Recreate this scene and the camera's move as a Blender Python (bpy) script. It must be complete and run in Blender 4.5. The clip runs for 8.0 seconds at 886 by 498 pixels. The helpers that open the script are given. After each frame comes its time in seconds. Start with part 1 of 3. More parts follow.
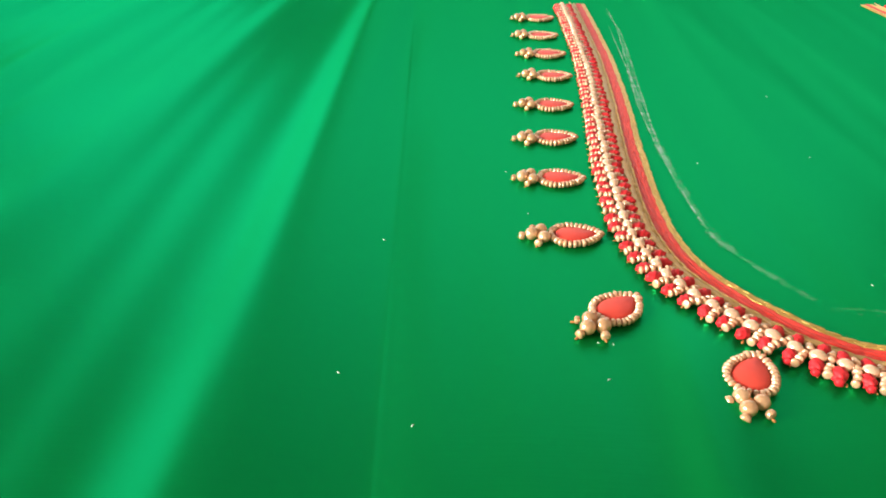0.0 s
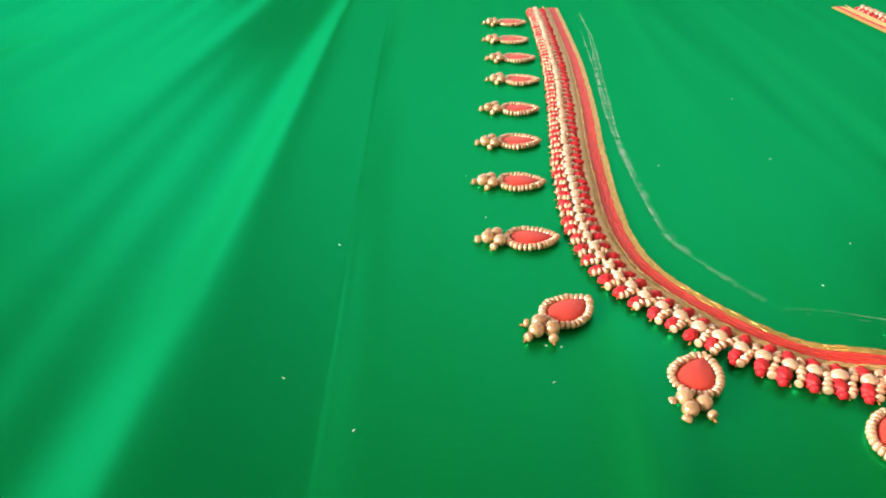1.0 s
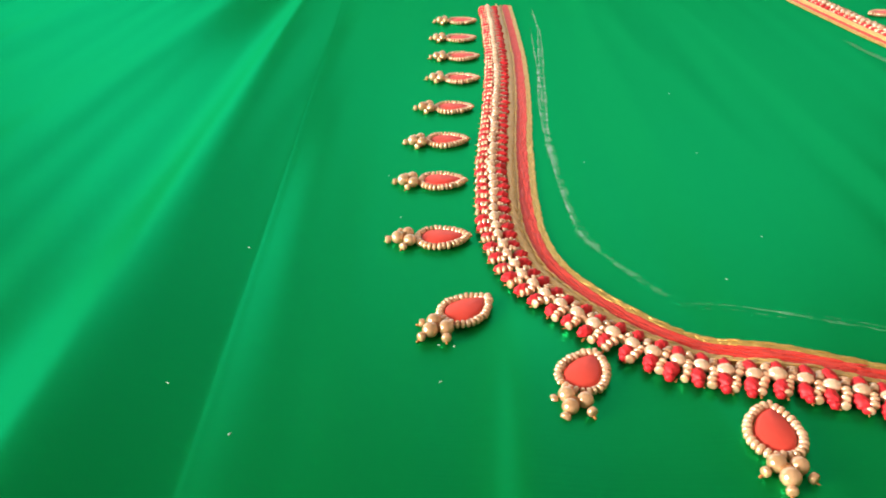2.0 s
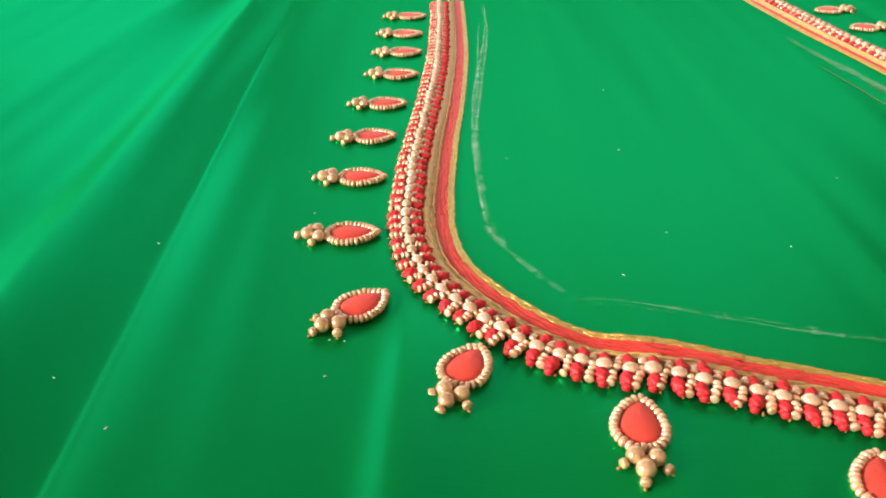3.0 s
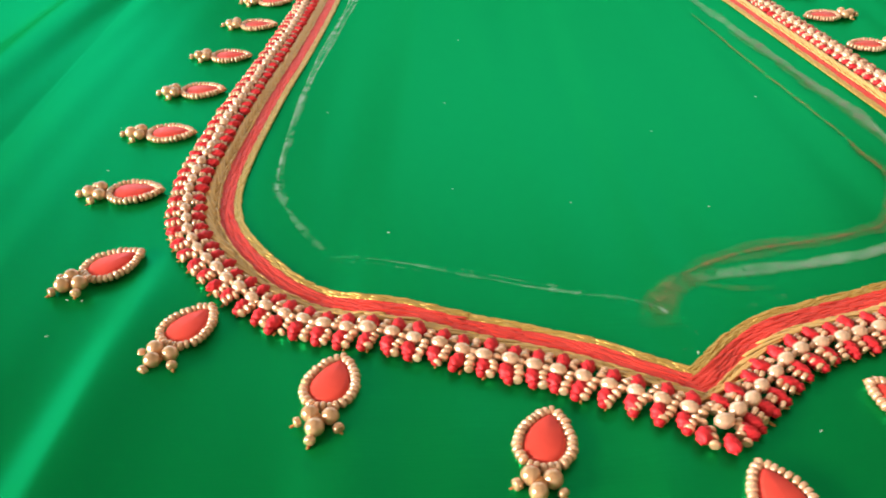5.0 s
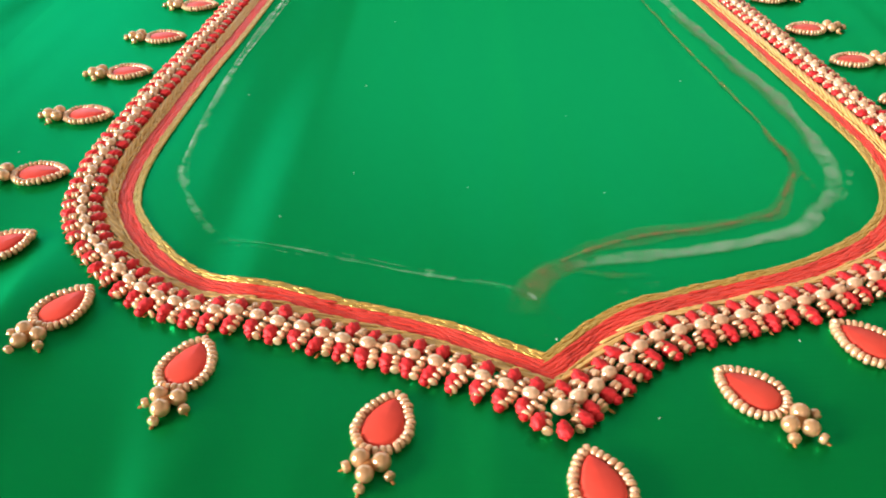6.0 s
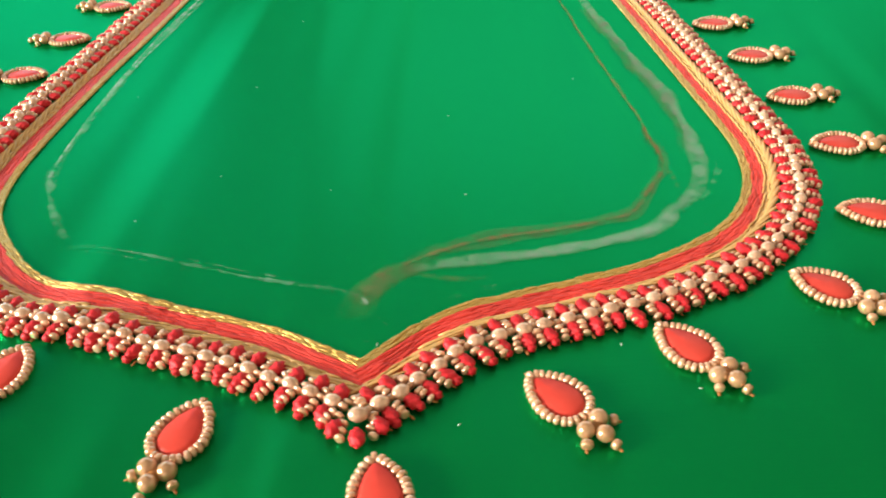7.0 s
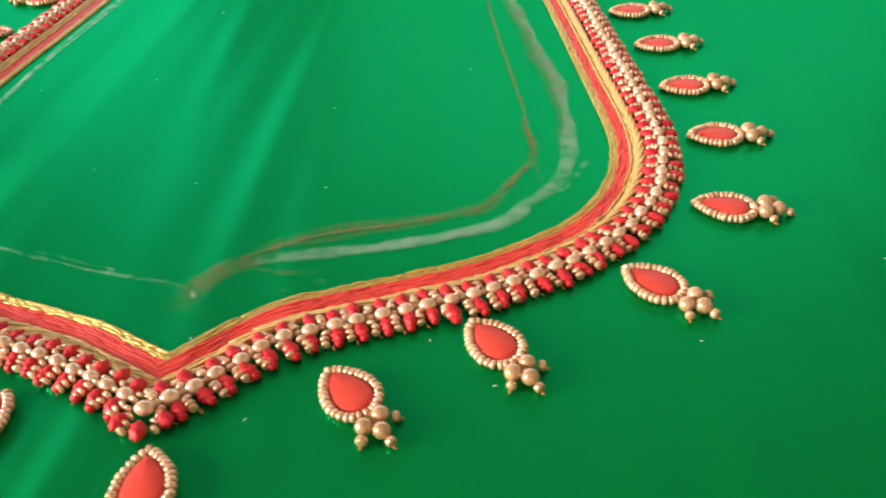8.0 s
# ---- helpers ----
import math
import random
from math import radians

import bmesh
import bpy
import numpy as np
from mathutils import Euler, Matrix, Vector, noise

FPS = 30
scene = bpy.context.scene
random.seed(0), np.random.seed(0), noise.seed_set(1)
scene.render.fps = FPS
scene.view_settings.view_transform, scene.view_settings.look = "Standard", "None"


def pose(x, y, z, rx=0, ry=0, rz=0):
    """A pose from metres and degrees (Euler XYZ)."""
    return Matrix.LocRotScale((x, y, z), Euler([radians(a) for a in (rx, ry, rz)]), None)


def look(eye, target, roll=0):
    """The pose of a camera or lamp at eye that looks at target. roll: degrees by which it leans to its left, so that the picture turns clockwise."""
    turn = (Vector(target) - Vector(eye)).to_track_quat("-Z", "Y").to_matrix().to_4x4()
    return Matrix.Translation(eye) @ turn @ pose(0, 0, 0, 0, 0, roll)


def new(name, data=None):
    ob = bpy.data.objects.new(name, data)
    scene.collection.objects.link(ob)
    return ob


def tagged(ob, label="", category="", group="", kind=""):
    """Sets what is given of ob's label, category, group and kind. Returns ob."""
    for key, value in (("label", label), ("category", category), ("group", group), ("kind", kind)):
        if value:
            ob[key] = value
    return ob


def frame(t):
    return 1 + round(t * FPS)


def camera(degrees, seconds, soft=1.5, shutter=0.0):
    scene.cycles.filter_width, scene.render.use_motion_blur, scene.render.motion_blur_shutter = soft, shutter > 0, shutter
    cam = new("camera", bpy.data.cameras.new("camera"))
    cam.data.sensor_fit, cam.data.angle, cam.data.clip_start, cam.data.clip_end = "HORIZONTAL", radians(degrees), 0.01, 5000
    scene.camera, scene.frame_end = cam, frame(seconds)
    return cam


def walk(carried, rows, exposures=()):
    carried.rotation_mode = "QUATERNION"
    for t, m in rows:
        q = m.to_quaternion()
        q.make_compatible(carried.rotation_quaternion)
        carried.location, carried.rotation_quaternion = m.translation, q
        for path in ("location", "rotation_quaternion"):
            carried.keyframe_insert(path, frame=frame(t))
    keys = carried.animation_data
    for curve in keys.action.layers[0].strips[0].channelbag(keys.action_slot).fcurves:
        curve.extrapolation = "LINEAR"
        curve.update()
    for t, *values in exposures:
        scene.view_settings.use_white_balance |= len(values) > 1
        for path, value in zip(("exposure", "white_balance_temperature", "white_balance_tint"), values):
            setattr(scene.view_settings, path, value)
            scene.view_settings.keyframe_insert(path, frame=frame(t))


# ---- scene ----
# ---- camera ----
cam = camera(60.87, 8.0, soft=1.7, shutter=0.35)
PATH = [
    (0.0, (-0.14200, -0.08553, 0.08671), (-0.14170, -0.06841, 0.07637), 0.80),
    (0.5, (-0.13819, -0.08574, 0.08716), (-0.13783, -0.06860, 0.07685), 0.50),
    (1.0, (-0.13346, -0.08596, 0.08686), (-0.13300, -0.06878, 0.07663), 0.50),
    (1.5, (-0.12347, -0.08604, 0.08687), (-0.12304, -0.06887, 0.07662), -0.30),
    (2.8, (-0.09865, -0.08762, 0.08809), (-0.09808, -0.07052, 0.07774), -0.54),
    (3.0, (-0.09477, -0.08842, 0.08856), (-0.09405, -0.07136, 0.07814), -0.10),
    (3.5, (-0.08620, -0.08891, 0.08922), (-0.08544, -0.07189, 0.07874), 0.10),
    (4.0, (-0.07232, -0.08951, 0.08982), (-0.07156, -0.07278, 0.07888), -0.60),
    (4.5, (-0.05955, -0.08925, 0.09046), (-0.05879, -0.07285, 0.07904), -0.10),
    (4.7, (-0.05337, -0.08936, 0.09006), (-0.05270, -0.07300, 0.07858), -0.37),
    (5.8, (-0.02365, -0.08943, 0.09173), (-0.02319, -0.07342, 0.07975), -0.51),
    (6.0, (-0.01838, -0.09057, 0.09184), (-0.01813, -0.07460, 0.07979), -0.75),
    (6.5, (-0.00212, -0.09069, 0.09249), (-0.00195, -0.07478, 0.08038), -1.05),
    (7.0, (0.01406, -0.08964, 0.09273), (0.01411, -0.07379, 0.08054), -1.71),
    (7.5, (0.03245, -0.08888, 0.09281), (0.03199, -0.07313, 0.08049), -2.90),
    (8.0, (0.05243, -0.08877, 0.09283), (0.05159, -0.07315, 0.08036), -3.54),
]
walk(cam, [(t, look(eye, target, roll)) for t, eye, target, roll in PATH], exposures=((0.0, 0.0), (8.0, 0.0)))

# ---- light ----
world = bpy.data.worlds.new("sky")
scene.world = world
world.use_nodes = True
wn = world.node_tree.nodes
sky = wn.new("ShaderNodeTexSky")
sky.sky_type, sky.sun_disc = "NISHITA", False
sky.sun_elevation, sky.sun_rotation = radians(45), radians(250)
wn["Background"].inputs["Strength"].default_value = 0.1
world.node_tree.links.new(sky.outputs["Color"], wn["Background"].inputs["Color"])


def opening_lamp(name, eye, target, width, height, watts, color):
    """An area lamp that stands in an opening of an unseen wall."""
    data = bpy.data.lights.new(name, "AREA")
    data.shape, data.size, data.size_y, data.energy, data.color = "RECTANGLE", width, height, watts, color
    ob = new(name, data)
    ob.matrix_world = look(eye, target)
    return ob


# openings: middle along the wall, middle height, width, height
WEST = (-0.4, 0.46, 0.9, 0.64)
# the next three openings are unseen additions that shape the cloth's sheen
CORNER = (-1.05, 0.64, 0.85, 1.14)
NORTHWEST = (1.4, 0.55, 0.9, 0.9)
NORTH = (0.5, 0.95, 1.9, 1.1)
opening_lamp("west_daylight", (-1.6, WEST[0], WEST[1]), (0, 0, 0.1), WEST[2] - 0.1, WEST[3] - 0.1, 79, (1.0, 0.955, 0.88))
# two added lamps, tinted blue to draw cyan sheen along the left folds
opening_lamp("corner_sheen_lamp", (CORNER[0], 2.1, CORNER[1]), (CORNER[0] + 0.3, 0, 0.1), CORNER[2] - 0.08, CORNER[3] - 0.06, 7.2, (0.42, 0.8, 1.0))
opening_lamp("side_sheen_lamp", (-1.6, NORTHWEST[0], NORTHWEST[1]), (0, 0.3, 0.1), NORTHWEST[2] - 0.1, NORTHWEST[3] - 0.06, 4.5, (0.42, 0.8, 1.0))
# added fill, out of view: brightens the far cloth by grazing reflection
opening_lamp("north_fill_lamp", (NORTH[0], 2.1, NORTH[1]), (0, 0, 0.1), NORTH[2] - 0.1, NORTH[3] - 0.1, 8.4, (1.0, 1.0, 0.94))


# ---- materials ----
def material(name, color, rough=0.5, metal=0.0, specular=0.5):
    m = bpy.data.materials.new(name)
    m.use_nodes = True
    b = m.node_tree.nodes["Principled BSDF"]
    b.inputs["Base Color"].default_value = (*color, 1)
    b.inputs["Roughness"].default_value = rough
    b.inputs["Metallic"].default_value = metal
    b.inputs["Specular IOR Level"].default_value = specular
    return m, m.node_tree.nodes, m.node_tree.links, b


def coords(n, k, scale=(1, 1, 1), rot=(0, 0, 0)):
    tc, mp = n.new("ShaderNodeTexCoord"), n.new("ShaderNodeMapping")
    mp.inputs["Scale"].default_value = scale
    mp.inputs["Rotation"].default_value = rot
    k.new(tc.outputs["Object"], mp.inputs["Vector"])
    return mp.outputs["Vector"]


def noise_tex(n, k, vector, scale, detail=3.0):
    x = n.new("ShaderNodeTexNoise")
    x.inputs["Scale"].default_value, x.inputs["Detail"].default_value = scale, detail
    k.new(vector, x.inputs["Vector"])
    return x.outputs["Fac"]


def ramp(n, k, fac, stops):
    r = n.new("ShaderNodeValToRGB")
    e = r.color_ramp.elements
    e[0].position, e[0].color = stops[0][0], (*stops[0][1], 1)
    e[1].position, e[1].color = stops[-1][0], (*stops[-1][1], 1)
    for p, c in stops[1:-1]:
        e.new(p).color = (*c, 1)
    k.new(fac, r.inputs["Fac"])
    return r.outputs["Color"]


def bump(n, k, b, height, strength, distance):
    x = n.new("ShaderNodeBump")
    x.inputs["Strength"].default_value, x.inputs["Distance"].default_value = strength, distance
    k.new(height, x.inputs["Height"])
    k.new(x.outputs["Normal"], b.inputs["Normal"])


def math_node(n, k, op, a, b2):
    x = n.new("ShaderNodeMath")
    x.operation = op
    for i, v in enumerate((a, b2)):
        if isinstance(v, (int, float)):
            x.inputs[i].default_value = v
        else:
            k.new(v, x.inputs[i])
    return x.outputs[0]


def silk_material():
    """Shot silk: a dull green body under a blue-green thread gloss."""
    m, n, k, b = material("green_silk", (0.001, 0.2, 0.055), 0.6, 0.0, 0.0)
    v = coords(n, k)
    broad = noise_tex(n, k, v, 9.0, 2.0)
    slub = noise_tex(n, k, coords(n, k, (90, 1500, 1)), 1.0, 2.0)
    mix = math_node(n, k, "ADD", math_node(n, k, "MULTIPLY", broad, 0.75), math_node(n, k, "MULTIPLY", slub, 0.25))
    k.new(ramp(n, k, mix, ((0.3, (0.001, 0.074, 0.006)), (0.7, (0.0018, 0.094, 0.009)))), b.inputs["Base Color"])
    gloss = n.new("ShaderNodeBsdfAnisotropic")
    gloss.inputs["Color"].default_value = (0.01, 0.79, 0.275, 1)
    k.new(math_node(n, k, "ADD", math_node(n, k, "MULTIPLY", broad, 0.08), 0.335), gloss.inputs["Roughness"])
    both = n.new("ShaderNodeMixShader")
    both.inputs["Fac"].default_value = 0.31
    k.new(b.outputs["BSDF"], both.inputs[1])
    k.new(gloss.outputs["BSDF"], both.inputs[2])
    k.new(both.outputs["Shader"], n["Material Output"].inputs["Surface"])
    bump(n, k, b, slub, 0.18, 0.0001)
    k.new(n["Bump"].outputs["Normal"], gloss.inputs["Normal"])
    return m


def gold_bead_material(name, light, dark, rough):
    m, n, k, b = material(name, light, rough, 0.36)
    b.inputs["Coat Weight"].default_value, b.inputs["Coat Roughness"].default_value = 0.8, 0.08
    b.inputs["Coat IOR"].default_value = 1.75
    info = n.new("ShaderNodeObjectInfo")
    v = coords(n, k)
    wear = noise_tex(n, k, v, 900.0, 3.0)
    fac = math_node(n, k, "ADD", math_node(n, k, "MULTIPLY", info.outputs["Random"], 0.5), math_node(n, k, "MULTIPLY", wear, 0.5))
    k.new(ramp(n, k, fac, ((0.2, dark), (0.75, light))), b.inputs["Base Color"])
    k.new(math_node(n, k, "ADD", math_node(n, k, "MULTIPLY", wear, 0.2), rough - 0.1), b.inputs["Roughness"])
    bump(n, k, b, wear, 0.12, 0.0001)
    return m


def thread_material(name, light, dark, rough, metal, strands, strength=0.5):
    m, n, k, b = material(name, light, rough, metal, 0.5 if metal else 0.25)
    geo = n.new("ShaderNodeNewGeometry")
    v = coords(n, k)
    grain = noise_tex(n, k, v, strands, 3.0)
    fac = math_node(n, k, "ADD", math_node(n, k, "MULTIPLY", geo.outputs["Random Per Island"], 0.55), math_node(n, k, "MULTIPLY", grain, 0.45))
    k.new(ramp(n, k, fac, ((0.2, dark), (0.8, light))), b.inputs["Base Color"])
    bump(n, k, b, grain, strength, 0.0003)
    return m


def stone_material():
    m, n, k, b = material("coral_stone", (0.7, 0.06, 0.04), 0.4, 0.0, 0.22)
    v = coords(n, k)
    cloud = noise_tex(n, k, v, 160.0, 2.0)
    k.new(ramp(n, k, cloud, ((0.35, (0.62, 0.04, 0.028)), (0.65, (0.78, 0.075, 0.05)))), b.inputs["Base Color"])
    bump(n, k, b, noise_tex(n, k, v, 700.0, 3.0), 0.08, 0.0002)
    return m


def chalk_material(name, color, low, high, most, fray=0.2):
    """Powder rubbed into the weave: broken by noise, thin towards the rim."""
    m, n, k, b = material(name, color, 0.9, 0.0, 0.1)
    v = coords(n, k)
    stroke = n.new("ShaderNodeAttribute")
    stroke.attribute_name = "stroke"
    patch = noise_tex(n, k, stroke.outputs["Vector"], 1.0, 2.5)
    dust = noise_tex(n, k, v, 1100.0, 3.0)
    rim = n.new("ShaderNodeAttribute")
    rim.attribute_name = "cover"
    blotch = noise_tex(n, k, v, 330.0, 4.0)
    fac = math_node(n, k, "ADD", math_node(n, k, "MULTIPLY", patch, 0.26), math_node(n, k, "MULTIPLY", dust, 0.26))
    fac = math_node(n, k, "ADD", fac, math_node(n, k, "MULTIPLY", blotch, 0.48))
    worn = math_node(n, k, "MULTIPLY", math_node(n, k, "SUBTRACT", 1.0, rim.outputs["Fac"]), fray)
    cover = n.new("ShaderNodeMapRange")
    cover.inputs["From Min"].default_value, cover.inputs["From Max"].default_value = low, high
    cover.inputs["To Max"].default_value = most
    k.new(math_node(n, k, "SUBTRACT", fac, worn), cover.inputs["Value"])
    thin = math_node(n, k, "MINIMUM", math_node(n, k, "MULTIPLY", rim.outputs["Fac"], 2.5), 1.0)
    k.new(math_node(n, k, "MULTIPLY", cover.outputs["Result"], thin), b.inputs["Alpha"])
    return m


def wall_material(name, color):
    m, n, k, b = material(name, color, 0.85, 0.0, 0.3)
    v = coords(n, k)
    tone = noise_tex(n, k, v, 1.5, 4.0)
    k.new(ramp(n, k, tone, ((0.3, tuple(c * 0.92 for c in color)), (0.7, color))), b.inputs["Base Color"])
    bump(n, k, b, noise_tex(n, k, v, 120.0), 0.1, 0.001)
    return m


SILK = silk_material()
BEAD = gold_bead_material("rose_gold_bead", (0.9, 0.58, 0.39), (0.76, 0.44, 0.27), 0.22)
SEED = gold_bead_material("gold_seed_bead", (0.88, 0.54, 0.34), (0.72, 0.39, 0.21), 0.24)
COPPER = gold_bead_material("copper_gold_bead", (0.76, 0.44, 0.24), (0.56, 0.3, 0.14), 0.22)
ZARI = thread_material("gold_zari_thread", (0.76, 0.48, 0.13), (0.58, 0.35, 0.08), 0.34, 0.7, 1500.0, 0.25)
LAID = thread_material("laid_gold_wire", (0.8, 0.48, 0.16), (0.64, 0.37, 0.11), 0.36, 0.1, 1800.0, 0.25)
RED = thread_material("red_silk_thread", (0.78, 0.062, 0.042), (0.7, 0.045, 0.032), 0.44, 0.0, 1800.0, 0.25)
KNOT = thread_material("red_knotted_thread", (0.76, 0.032, 0.04), (0.52, 0.015, 0.021), 0.5, 0.0, 1500.0)
TAIL = thread_material("orange_thread", (0.5, 0.21, 0.06), (0.36, 0.13, 0.04), 0.6, 0.0, 1500.0)
STONE = stone_material()
CHALK = chalk_material("white_chalk", (0.66, 0.88, 0.8), 0.37, 0.68, 0.6)
FAINT = chalk_material("faint_chalk", (0.66, 0.9, 0.8), 0.42, 0.72, 0.34, 0.14)
SMUDGE = chalk_material("smudged_chalk", (0.56, 0.68, 0.57), 0.3, 0.78, 0.44, 0.14)
UMBER = chalk_material("brown_pencil", (0.36, 0.15, 0.07), 0.36, 0.58, 0.55)
HAZE = chalk_material("faint_brown_smudge", (0.26, 0.2, 0.11), 0.3, 0.66, 0.34, 0.1)
SOOT = chalk_material("brown_smudge", (0.3, 0.18, 0.1), 0.22, 0.62, 0.52, 0.16)
LINT = material("white_lint", (0.5, 0.66, 0.56), 0.8)[0]
PLASTER = wall_material("cream_plaster", (0.74, 0.68, 0.58))
# pale reflectors for unseen walls and ceiling, to fill the beads' shaded sides
FILL_WALL = wall_material("fill_wall_buff", (0.66, 0.57, 0.47))
FILL_CEILING = wall_material("fill_ceiling_pale", (0.6, 0.54, 0.46))
CONCRETE = wall_material("grey_floor", (0.35, 0.33, 0.3))

# ---- mesh helpers ----
CM = 0.01


def mesh_from(name, verts, faces, mat, smooth=True):
    me = bpy.data.meshes.new(name)
    me.from_pydata([tuple(v) for v in verts], [], faces)
    if smooth:
        me.polygons.foreach_set("use_smooth", [True] * len(me.polygons))
    me.materials.append(mat)
    me.update()
    return me


def part(name, me, parent, m=None, label=""):
    ob = new(name, me)
    ob.parent = parent
    if m is not None:
        ob.matrix_basis = m
    return tagged(ob, label=label) if label else ob


def box(name, lo, hi, mat):
    bm = bmesh.new()
    bmesh.ops.create_cube(bm, size=1)
    for v in bm.verts:
        v.co = [(l + h) / 2 + c * (h - l) for l, h, c in zip(lo, hi, v.co)]
    bmesh.ops.bevel(bm, geom=bm.edges[:], offset=0.004, segments=1, affect="EDGES")
    me = bpy.data.meshes.new(name)
    bm.to_mesh(me)
    bm.free()
    me.materials.append(mat)
    return tagged(new(name, me), kind="structure")


def ball(segments, rings, radius, squash=(1, 1, 1), lump=None):
    """Vertices and faces of a ball; lump(azimuth, height) scales the radius."""
    verts, faces = [], []
    for r in range(rings + 1):
        th = math.pi * r / rings
        for s in range(segments if 0 < r < rings else 1):
            ph = 2 * math.pi * s / segments
            k = radius * (lump(ph, math.cos(th)) if lump else 1)
            verts.append((k * math.sin(th) * math.cos(ph) * squash[0], k * math.sin(th) * math.sin(ph) * squash[1], k * math.cos(th) * squash[2]))
    at = lambda r, s: 0 if r == 0 else len(verts) - 1 if r == rings else 1 + (r - 1) * segments + s % segments
    for r in range(rings):
        for s in range(segments):
            q = [at(r, s), at(r + 1, s), at(r + 1, s + 1), at(r, s + 1)]
            faces.append(list(dict.fromkeys(q)))
    return verts, faces


def barrel(segments, rings, radius, half):
    """A seed bead: a short barrel with rounded rims, its hole along X."""
    soft = lambda q: math.copysign(abs(q) ** 0.62, q)
    v, f = ball(segments, rings, 1.0)
    out = []
    for x, y, z in v:
        flat = math.hypot(x, y)
        k = soft(flat) / flat if flat > 1e-6 else 0.0
        out.append((soft(z) * half, x * k * radius, y * k * radius))
    return out, f


class Soup:
    """Many small pieces gathered into one mesh."""

    def __init__(self):
        self.v, self.f = [], []

    def add(self, piece, m):
        n = len(self.v)
        self.v += [m @ Vector(p) for p in piece[0]]
        self.f += [[n + i for i in f] for f in piece[1]]

    def mesh(self, name, mat):
        return mesh_from(name, self.v, self.f, mat)


# ---- the cloth ----
FOLDS = [  # x at y=0, lean per cm of y, height, width to its left, width to its right, where it dies out (cm)
    (-38.0, 0.14, 0.25, 1.5, 1.5, 99),
    (-32.0, 0.14, 0.14, 1.3, 1.5, 99),
    (-25.4, 0.16, 0.14, 1.1, 1.6, 99),
    (-17.7, 0.035, 0.47, 0.88, 2.0, 99),
    (-9.8, 0.09, 0.22, 0.42, 1.0, 3.0),
    (-6.4, -0.16, 0.12, 0.45, 1.0, 1.0),
    (-3.6, 0.05, 0.1, 0.5, 1.0, -0.7),
    (-5.3, 0.07, 0.105, 0.65, 1.8, 99),
    (-1.2, -0.06, 0.045, 0.5, 0.9, 99),
    (-1.6, 0.05, 0.08, 0.35, 0.8, -0.9),
    (-0.7, 0.1, 0.14, 0.42, 1.0, -0.9),
    (0.3, 0.04, 0.06, 0.5, 1.4, 99),
    (20.0, -0.02, 0.12, 1.5, 2.0, 99),
    (27.0, -0.03, 0.3, 1.5, 1.5, 99),
]


def cloth_z(x, y):
    """Height of the cloth in cm over (x, y) in cm."""
    z = 0.0
    for x0, lean, a, wl, wr, end in FOLDS:
        d = x - x0 - lean * y
        w = np.where(d < 0, wl, wr)
        fade = 1 / (1 + np.exp(np.clip((y - end) / 0.6, -30, 30)))
        z = z + a * fade * np.clip(0.8 + 0.009 * y, 0.65, 1.0) * np.exp(-((d / w) ** 2))
    rise = np.maximum(x + 15.05, 0) / 1.5  # a pressed crease, from which the cloth lifts
    z = z + 0.15 * rise * np.exp(1 - rise) + 0.01 * np.exp(-(((x + 15.0) / 0.1) ** 2))
    q = x - 0.06 * y + 0.3 * np.sin(0.15 * y)  # slight ripples along the pulled weave
    z = z + 0.011 * np.sin(4.3 * q + 0.4) * (0.5 + 0.5 * np.sin(0.9 * q + 0.21 * y)) + 0.016 * np.sin(2.6 * q + 2.0 + 0.1 * y) * (0.5 + 0.5 * np.sin(0.53 * q - 0.17 * y + 1.0))
    return z + 0.02 * np.sin(0.21 * x + 0.13 * y) * np.sin(0.17 * y - 0.05 * x + 1.0)


def height(x, y):
    return float(cloth_z(np.array(x), np.array(y)))


def build_cloth():
    xs = np.concatenate([np.arange(-75, -36, 0.6), np.arange(-36, -16, 0.14), np.arange(-16, -14, 0.04), np.arange(-14, 14, 0.14), np.arange(14, 60.1, 0.6)])
    ys = np.concatenate([np.arange(-25, 40, 0.45), np.arange(40, 80.1, 2.0)])
    gx, gy = np.meshgrid(xs, ys)
    gz = cloth_z(gx, gy)
    co = np.stack([gx, gy, gz], -1).reshape(-1, 3) * CM
    nx = len(xs)
    faces = [[j * nx + i, j * nx + i + 1, (j + 1) * nx + i + 1, (j + 1) * nx + i] for j in range(len(ys) - 1) for i in range(nx - 1)]
    me = mesh_from("blouse_fabric", co, faces, SILK)
    ob = new("blouse_fabric", me)
    tagged(ob, "bright green silk blouse fabric spread out with soft folds", "fabric")
    rim = ob.modifiers.new("thickness", "SOLIDIFY")
    rim.thickness, rim.offset = 0.0004, -1
    return ob


build_cloth()

# ---- the unseen room round it, added to hold the lamps and bounce their light ----
FLOOR = -0.003
box("floor", (-1.7, -1.8, FLOOR - 0.1), (1.9, 2.2, FLOOR), CONCRETE)
box("ceiling", (-1.7, -1.8, 2.5), (1.9, 2.2, 2.6), FILL_CEILING)
box("unseen_wall_south", (-1.55, -1.8, FLOOR), (1.75, -1.65, 2.5), FILL_WALL)
box("unseen_wall_east", (1.75, -1.8, FLOOR), (1.9, 2.2, 2.5), FILL_WALL)


